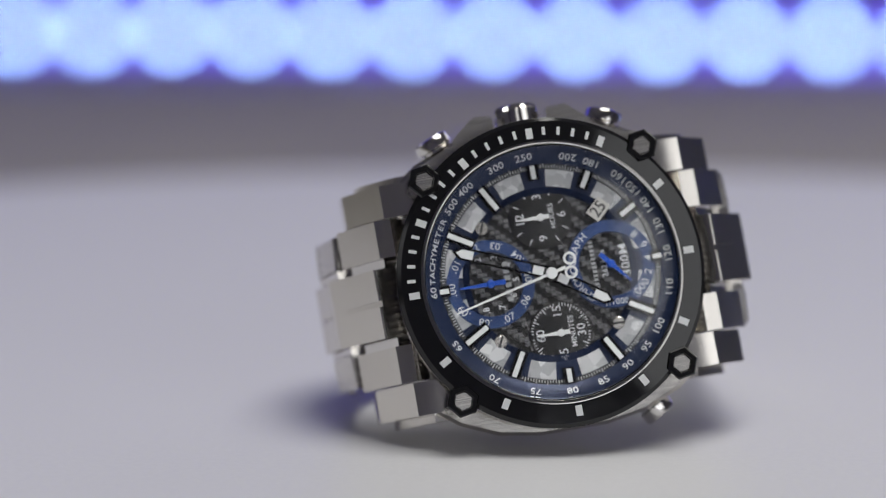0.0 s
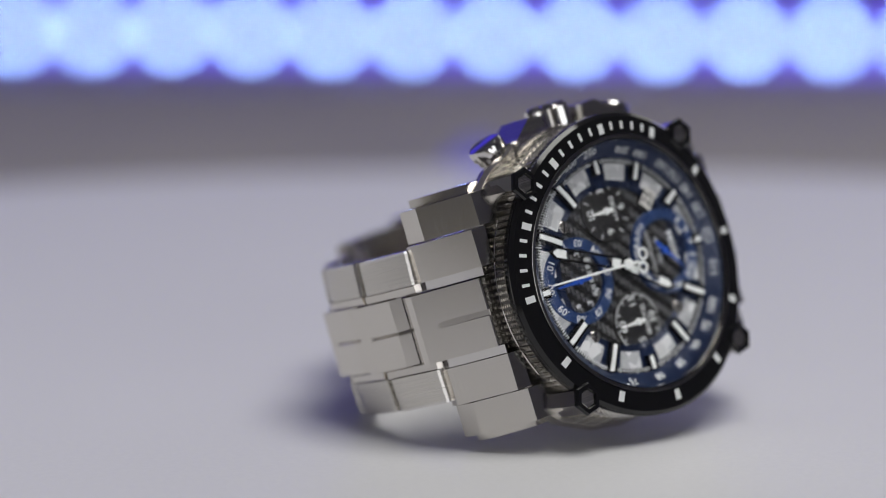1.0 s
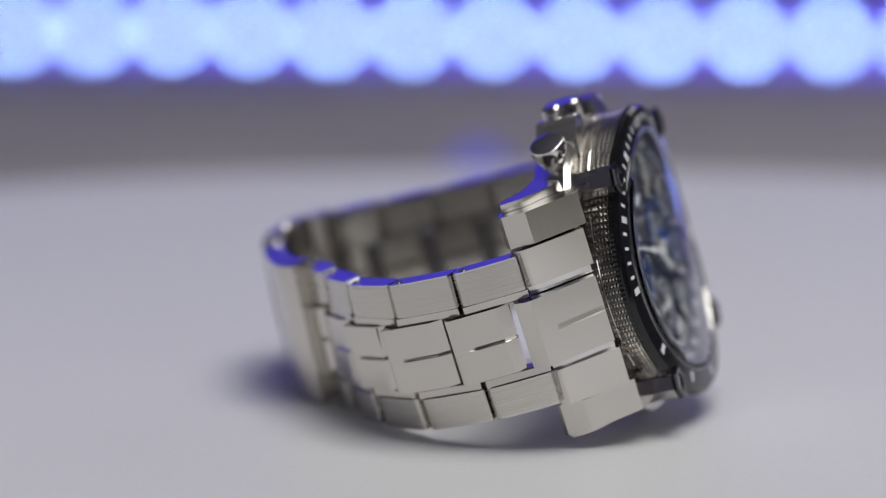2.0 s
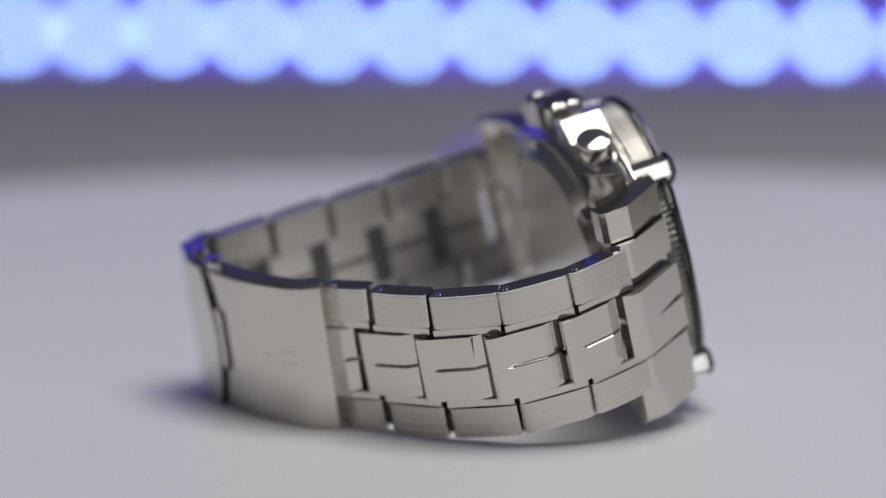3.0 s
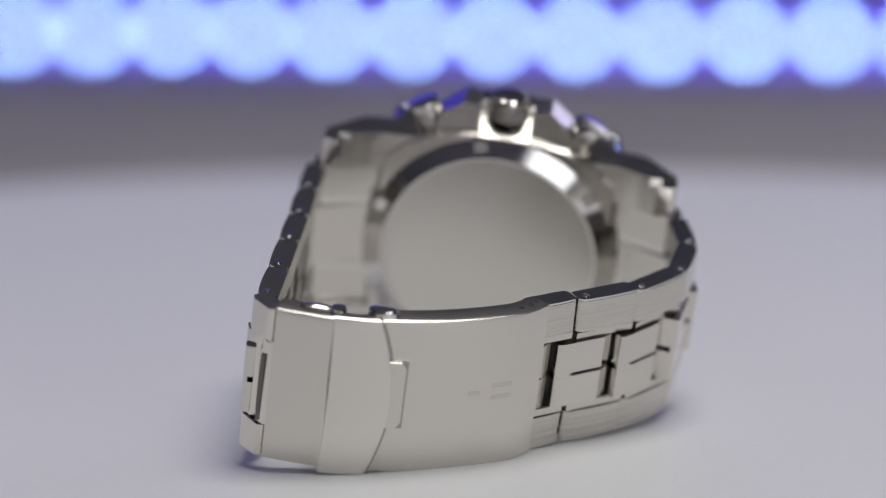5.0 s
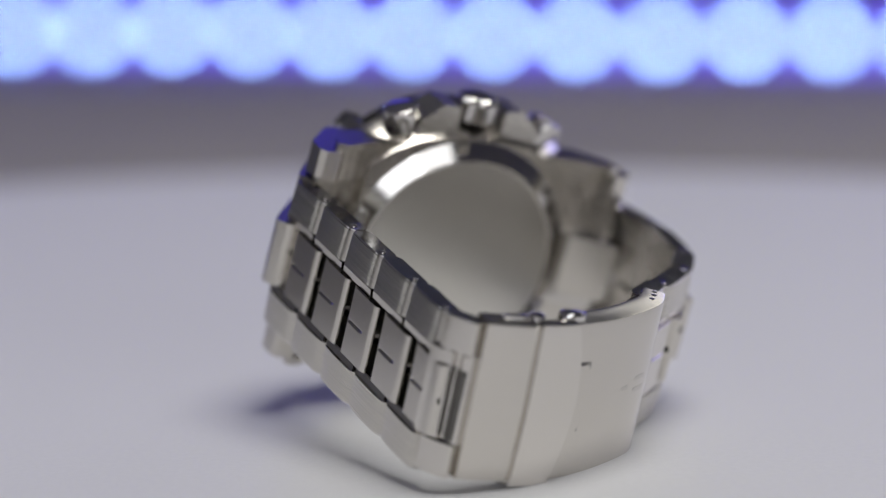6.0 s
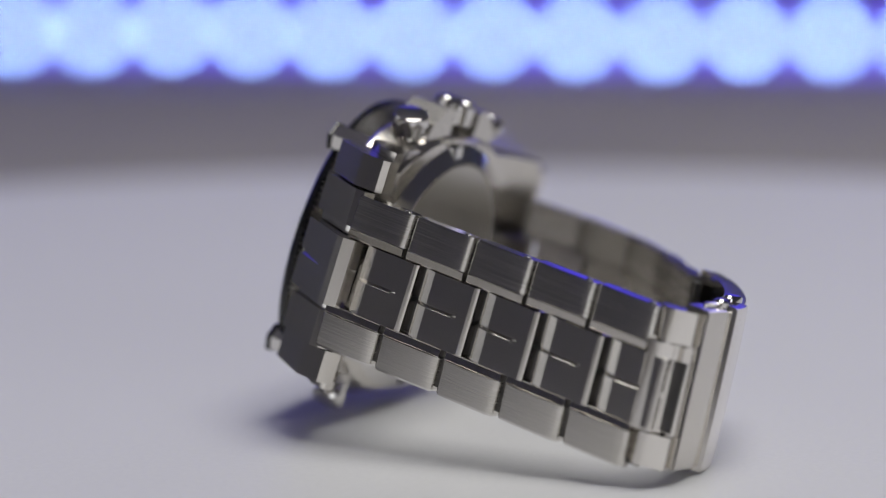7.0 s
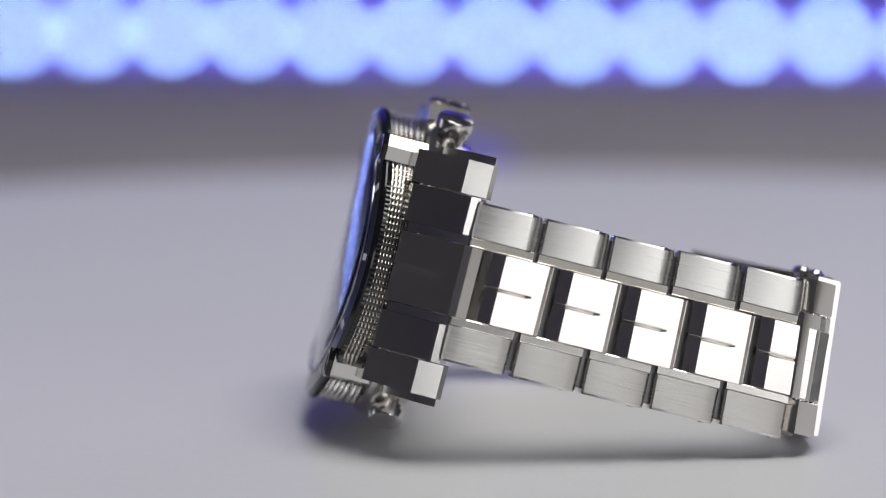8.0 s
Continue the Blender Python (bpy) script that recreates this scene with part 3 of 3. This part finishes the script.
def band_link(watch, p, q, yc, lean, half):
    put, length = chain_frame(p, q, yc, lean)
    g = 0.34
    a, b = g, length - g
    for s in (1, -1):
        dome = [(a + 0.3 + (b - a - 1.25) * k / 8, 0.05 - 0.2 * (k / 4 - 1) ** 2) for k in range(9)]
        prof = [(a + 0.5, -3.2), (a, -2.7), (a, -0.5)] + dome + [(b - 0.35, -0.42), (b, -0.9), (b, -2.7), (b - 0.5, -3.2)]
        # the top falls away a little towards the band's edge
        bm = prism(bmesh.new(), prof, s * 6.48, s * (half - 0.3), lambda u, v, w: put(u, w, v - 0.055 * (abs(w) - 6.48)))
        bevelled(bm, 0.14, 2, 40)
        ob = part("outer_link", bm, brushed, watch, "brushed steel outer link")
        mid, hgt = (a + b) / 2, -1.6
        edge = [(mid + (u - mid) * 0.985, hgt + (v - hgt) * 0.95) for u, v in prof]
        bm = prism(bmesh.new(), edge, s * (half - 0.4), s * half, lambda u, v, w: put(u, w, v - 0.055 * (abs(w) - 6.48)))
        bevelled(bm, 0.12, 2, 50)
        part("polished_edge", bm, polished, ob)
        sec = [(6.4, -0.32), (6.3, -0.26), (5.3, -0.36), (5.12, -0.5), (5.12, -3.0), (6.4, -3.0)]
        bm = prism(bmesh.new(), sec, a + 0.1, b - 0.1, lambda u, v, w: put(w, s * u, v))
        part("polished_step", bm, satin, ob, "", False)
        # pin in the edge
        bm = turned(bmesh.new(), [(0.55, -0.3), (0.55, 0.12), (0.35, 0.2)], 14, along(put(b - 1.6, s * half, -1.6), put(0, s, 0) - put(0, 0, 0)))
        part("pin", bm, polished, ob)
    # added block below the seam; its dark colour stands for the gap's shade
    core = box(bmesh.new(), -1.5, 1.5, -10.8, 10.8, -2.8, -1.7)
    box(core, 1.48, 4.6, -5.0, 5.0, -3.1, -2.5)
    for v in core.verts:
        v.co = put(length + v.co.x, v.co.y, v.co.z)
    part("link_gap_shade", core, gap_shade_steel, watch, "added dark block standing in for shade between two links", False)
    return put, length


def center_link(watch, put, a, b):
    """The wide middle link, with a bevelled end, a rounded end and a tapering groove along it."""
    bm = bmesh.new()
    top = [(a, -0.75), (a + 1.8, 0.12), (b - 0.75, 0.12), (b - 0.3, -0.02), (b - 0.05, -0.3), (b, -0.6)]
    for y0, y1 in ((-5.05, -0.42), (0.42, 5.05)):
        strip = prism(bmesh.new(), top + [(b, -2.9), (a, -2.9)], y0, y1, lambda u, v, w: put(u, w, v))
        bevelled(strip, 0.1, 1, 40)
        me = bpy.data.meshes.new("strip")
        strip.to_mesh(me)
        strip.free()
        bm.from_mesh(me)
        bpy.data.meshes.remove(me)
    # the groove's floor is a shallow trough that runs out before the rounded end
    rows = []
    for (u, v), deep in zip([(a, -0.75), (a + 1.8, 0.12), (b - 3.2, 0.12), (b - 2.3, 0.12)] + top[2:], (0.32, 0.3, 0.26, 0.0, 0.0, 0.0, 0.0, 0.0)):
        rows.append([bm.verts.new(put(u, y, v - deep * k)) for y, k in ((-0.44, 0.0), (-0.28, 0.02), (-0.04, 1.0), (0.26, 0.02), (0.44, 0.0))])
    for p, q in zip(rows, rows[1:]):
        for i in range(4):
            bm.faces.new((p[i], p[i + 1], q[i + 1], q[i]))
    part("center_link", bm, center_steel, watch, "steel middle link with a tapering groove", False)


center_steel = grain(material("fine_brushed_steel", (0.68, 0.66, 0.63), 0.2, 1.0), 4000, 3, (0.008, 5.0, 0.008), (0.15, 0.22), ((0.66, 0.63, 0.59), (0.7, 0.67, 0.625)))

TWELVE = [(-30.5, -13.5), (-32.8, -23.9), (-31.1, -35.1), (-24.3, -44.3), (-15.7, -51.2), (-8.85, -56.7)]
SIX = [(30.8, -13.95), (30.7, -24.05), (30.5, -34.3), (30.4, -44.3), (30.3, -54.6), (30.2, -64.8)]


def end_link(watch, sx):
    """Solid end piece that fills the gap between two lugs."""
    for s in (1, -1):
        prof = [(19, -7.2), (21.9, -4.7), (24.28, -4.95), (28.9, -11.9), (29.5, -13.0), (29.3, -14.4), (28.0, -15.4), (22, -12.5), (19, -12)]
        bm = prism(bmesh.new(), prof, s * 6.6, s * 12.1, lambda u, v, w: Vector((sx * u, w, v)))
        bevelled(bm, 0.16, 2)
        part("end_piece", bm, satin, watch, "brushed steel end piece between the lugs")
        prof = [(19, -7.8), (21.4, -7.2), (23.7, -5.7), (28.2, -12.3), (28.7, -14.2), (27.6, -15.2), (22, -12.5), (19, -12)]
        bm = prism(bmesh.new(), prof, s * 5.25, s * 6.58, lambda u, v, w: Vector((sx * u, w, v)))
        bevelled(bm, 0.12, 1)
        part("end_step", bm, polished, watch, "polished step of the end piece")
    bm = bmesh.new()
    tail = [(31.8, -13.5), (32.0, -14.6), (31.2, -16.2), (29.4, -16.8), (22, -12.5), (19, -12)]
    for y0, y1, groove in ((-5.1, -0.45, False), (-0.45, 0.45, True), (0.45, 5.1, False)):
        front = [(25.04, -5.05), (25.1, -5.2), (30.1, -11.16)] if groove else [(25.3, -4.9), (25.55, -4.92)]
        prism(bm, [(19, -7.2), (21.4, -6.5)] + front + tail, y0, y1, lambda u, v, w: Vector((sx * u, w, v)))
    bmesh.ops.remove_doubles(bm, verts=bm.verts[:], dist=0.0005)
    part("end_centre", bm, center_steel, watch, "steel middle of the end piece with a groove", False)


def bracelet(watch):
    end_link(watch, 1)
    end_link(watch, -1)
    yc = [0.15, 0.25, 0.4, 0.7, 1.05]
    lean = [0.01, 0.018, 0.04, 0.067, 0.09]
    for i in range(5):
        put, length = band_link(watch, TWELVE[i], TWELVE[i + 1], yc[i], lean[i], 11.5)
        center_link(watch, put, 3.8, length + 2.75 if i < 4 else length - 0.4)
    yc = [0.08, 0.12, 0.2, 0.45, 0.7]
    for i in range(5):
        put, length = band_link(watch, SIX[i], SIX[i + 1], yc[i], 0.02 * i, 11.6)
        center_link(watch, put, 4.0, length + (2.9 if i < 4 else 2.7))
    clasp(watch)


def smooth_curve(pts, n):
    """Catmull-Rom through pts."""
    out = []
    for i in range(len(pts) - 1):
        p0, p1, p2, p3 = pts[max(i - 1, 0)], pts[i], pts[i + 1], pts[min(i + 2, len(pts) - 1)]
        for k in range(n):
            t = k / n
            out.append(tuple(0.5 * (2 * p1[j] + (p2[j] - p0[j]) * t + (2 * p0[j] - 5 * p1[j] + 4 * p2[j] - p3[j]) * t * t + (3 * p1[j] - p0[j] - 3 * p2[j] + p3[j]) * t ** 3) for j in (0, 1)))
    out.append(pts[-1])
    return out


CLASP = [(-11.3, -57.0), (-7.6, -61.3), (1.4, -66.4), (9.7, -69.3), (17.5, -70.6), (26.0, -70.3)]


def clasp_shell(path, y0, y1, thick, yc, lean, bow=None, lift=0.0):
    """A curved plate that follows path, with rolled edges."""
    bm = bmesh.new()
    rows = []
    n = len(path)
    for i, (x, z) in enumerate(path):
        a, b = path[max(i - 1, 0)], path[min(i + 1, n - 1)]
        d = Vector((b[0] - a[0], 0, b[1] - a[1])).normalized()
        out = Vector((d.z, 0, -d.x))
        ya, yb = y0, y1
        sec = [(ya, -thick), (ya, -0.35), (ya + 0.12, -0.1), (ya + 0.4, 0.0)] + [(ya + (yb - ya) * k / 10, 0.0) for k in range(1, 10) if yb - ya > 8] + [(yb - 0.4, 0.0), (yb - 0.12, -0.1), (yb, -0.35), (yb, -thick)]
        row = []
        for y, h in sec:
            k = bow(y, i / (n - 1)) if bow else 0.0
            row.append(bm.verts.new(Vector((x, yc, z)) + d * k + Vector((0, 1, lean)) * y + out * (h + lift)))
        rows.append(row)
    m = len(rows[0])
    for p, q in zip(rows, rows[1:]):
        for j in range(m):
            bm.faces.new((p[j], p[(j + 1) % m], q[(j + 1) % m], q[j]))
    bm.faces.new(rows[0])
    bm.faces.new(rows[-1][::-1])
    return bm


polished_bar = grain(material("satin_polished_steel", (0.74, 0.71, 0.67), 0.15, 1.0), 300, 3, (1, 1, 1), (0.12, 0.18))
mark_steel = grain(material("etched_steel", (0.61, 0.585, 0.55), 0.24, 1.0), 300, 3, (1, 1, 1), (0.2, 0.28))


def clasp(watch):
    yc, lean = 2.1, 0.1
    path = smooth_curve(CLASP, 6)
    put_at = lambda i, y, h: Vector((path[i][0], yc, path[i][1])) + Vector((0, 1, lean)) * y + Vector((path[i + 1][1] - path[i][1], 0, -(path[i + 1][0] - path[i][0]))).normalized() * h
    main = part("clasp", clasp_shell(path[:20], -11.6, 11.6, 3.4, yc, lean), center_steel, watch, "plain brushed steel folding clasp")
    bow = lambda y, t: -(2.6 - 2.2 * t) * (1 - y * y / 138.0) + 1.9 - 1.5 * t
    bow_end = lambda y, t: (-0.4 * (1 - y * y / 138.0) + 0.4) * (1 - t)
    part("safety_bar", clasp_shell(path[18:25], -11.9, 11.9, 1.6, yc, lean, bow, 0.75), polished_bar, main, "curved steel safety bar")
    part("clasp_end", clasp_shell(path[23:], -11.4, 11.4, 3.4, yc, lean, bow_end, 0.1), center_steel, main, "brushed steel end of the clasp")
    # thumb catch beside the safety bar
    bm = clasp_shell(path[16:20], -4.6, 5.6, 0.6, yc, lean, lambda y, t: 0.25 + 0.9 * max(0.0, abs(y - 0.5) - 4.2), 0.5)
    part("catch", bm, center_steel, main, "steel thumb catch")
    # dark seams round the catch and under the bar
    bm = clasp_shell(path[16:20], -4.8, 5.8, 0.5, yc, lean, lambda y, t: -0.1, 0.12)
    part("seam", bm, gunmetal, main)
    bm = clasp_shell(path[18:24], -11.4, 11.4, 0.3, yc, lean, lambda y, t: bow(y, t) - 0.55, 0.06)
    part("seam", bm, gunmetal, main)
    # maker's mark as plain engraved strokes
    for dy, a, b in ((1.0, 6, 8), (-0.8, 6, 8), (0.1, 9, 10)):
        bm = clasp_shell(path[a:b + 1], dy - 0.06, dy + 0.06, 0.04, yc, lean, None, 0.02)
        part("engraved_stroke", bm, mark_steel, main)
    # push-buttons and folding plates on both edges
    for s in (1, -1):
        m = along(put_at(19, s * 11.3, -1.7), Vector((0, 1, lean)) * s)
        bm = turned(bmesh.new(), [(1.3, -0.5), (1.3, 0.9), (1.1, 1.3), (0.5, 1.45)], 20, m @ Matrix.Diagonal((1.7, 1.0, 1.0, 1)))
        part("release_button", bm, polished, main, "oval polished release button")
        m = along(put_at(24, s * 11.2, -1.9), Vector((0, 1, lean)) * s)
        bm = turned(bmesh.new(), [(1.2, -0.5), (1.2, 0.8), (0.9, 1.2), (0.4, 1.3)], 20, m)
        part("hinge_pin", bm, polished, main, "polished hinge pin")
        m = along(put_at(26, s * 11.2, -2.2), Vector((0, 1, lean)) * s)
        bm = turned(bmesh.new(), [(0.8, -0.5), (0.8, 0.6), (0.5, 0.8)], 16, m @ Matrix.Diagonal((3.2, 1.0, 1.0, 1)))
        part("hinge_plate", bm, polished, main)
        # dark discs stand in for the shade inside the pin holes
        for k in (1, 3, 5):
            m = along(put_at(k, s * 11.6, -1.7), Vector((0, 1, lean)) * s)
            part("pin_hole", turned(bmesh.new(), [(0.42, -0.3), (0.42, 0.03), (0.3, 0.04)], 12, m), gap_shade_steel, main)
    # inner folding blade
    inner = [(x * 0.94 + 1.0, z + 4.6) for x, z in path[3:28]]
    part("folding_blade", clasp_shell(inner, -4.5, 4.5, 0.9, yc, lean), polished, main, "polished inner folding blade")
    # short connector between the clasp's end and the last link
    put, length = chain_frame((26.4, -70.2), (30.9, -65.6), 1.6, lean)
    for s in (1, -1):
        prof = [(0.7, -2.8), (0.6, -0.6), (1.2, 0.1), (length - 1.8, 0.1), (length - 0.7, -0.5), (length - 0.7, -2.8)]
        bm = prism(bmesh.new(), prof, s * 6.5, s * 11.2, lambda u, v, w: put(u, w, v))
        bevelled(bm, 0.4, 3, 25)
        part("connector", bm, polished_bar, main, "polished connecting link")
    prof = [(0.2, -2.8), (0.1, -0.9), (0.6, -0.3), (2.0, -0.2), (2.5, -0.9), (3.0, -0.9), (3.5, -0.2), (length - 0.6, -0.3), (length + 0.6, -1.0), (length + 0.6, -2.8)]
    bm = prism(bmesh.new(), prof, -6.2, 6.2, lambda u, v, w: put(u, w, v))
    bevelled(bm, 0.25, 2, 25)
    part("connector_middle", bm, polished_bar, main, "polished middle of the connecting link")
    core = box(bmesh.new(), 0.4, length - 0.2, -6.6, 6.6, -2.9, -1.9)
    for v in core.verts:
        v.co = put(v.co.x, v.co.y, v.co.z)
    part("connector_core", core, polished_bar, main, "dark steel core of the connecting link", False)
    for u, r in ((1.0, 0.75), (4.6, 0.75)):
        bm = turned(bmesh.new(), [(r, -6.4), (r, 6.4)], 16, along(put(u, 0, -1.1), put(0, 1, 0) - put(0, 0, 0)))
        part("spring_bar", bm, polished, main, "polished bar")


# ---- everything in place
room()
led_strip()
blue_lamp()
disc = turntable()
watch = tagged(new("wristwatch"), "steel chronograph wristwatch with black bezel, lying on its side", "watch")
case(watch)
bezel(watch)
knurling(watch)
crown(watch)
pusher(watch, (-12.3, 20.6, -9.8), (-0.42, 1, 0))
pusher(watch, (12.3, 20.6, -9.8), (0.42, 1, 0))
pusher(watch, (12.2, -20.4, -10.4), (0.62, -1, 0), 2.55)
plate = dial(watch)
dial_details(plate)
sweep = hands_of(plate)
crystal(watch)
bracelet(watch)


SWEEP0, SWEEP_RATE = -13.7, 16.6


def turn_at(t):
    """The turntable's turn in radians."""
    return 0.5871 * t + 0.0017 * math.sin(math.pi * t / 8)


def motions():
    times = [0.2 * i for i in range(41)]
    walk(disc, [(t, Matrix.Rotation(turn_at(t), 4, "Z")) for t in times])
    walk(sweep, [(t, Matrix.Rotation(radians(-(SWEEP0 + SWEEP_RATE * t)), 4, "Z")) for t in times])
    walk(watch, [(t, Matrix.Rotation(turn_at(t), 4, "Z") @ WATCH0) for t in times])


motions()
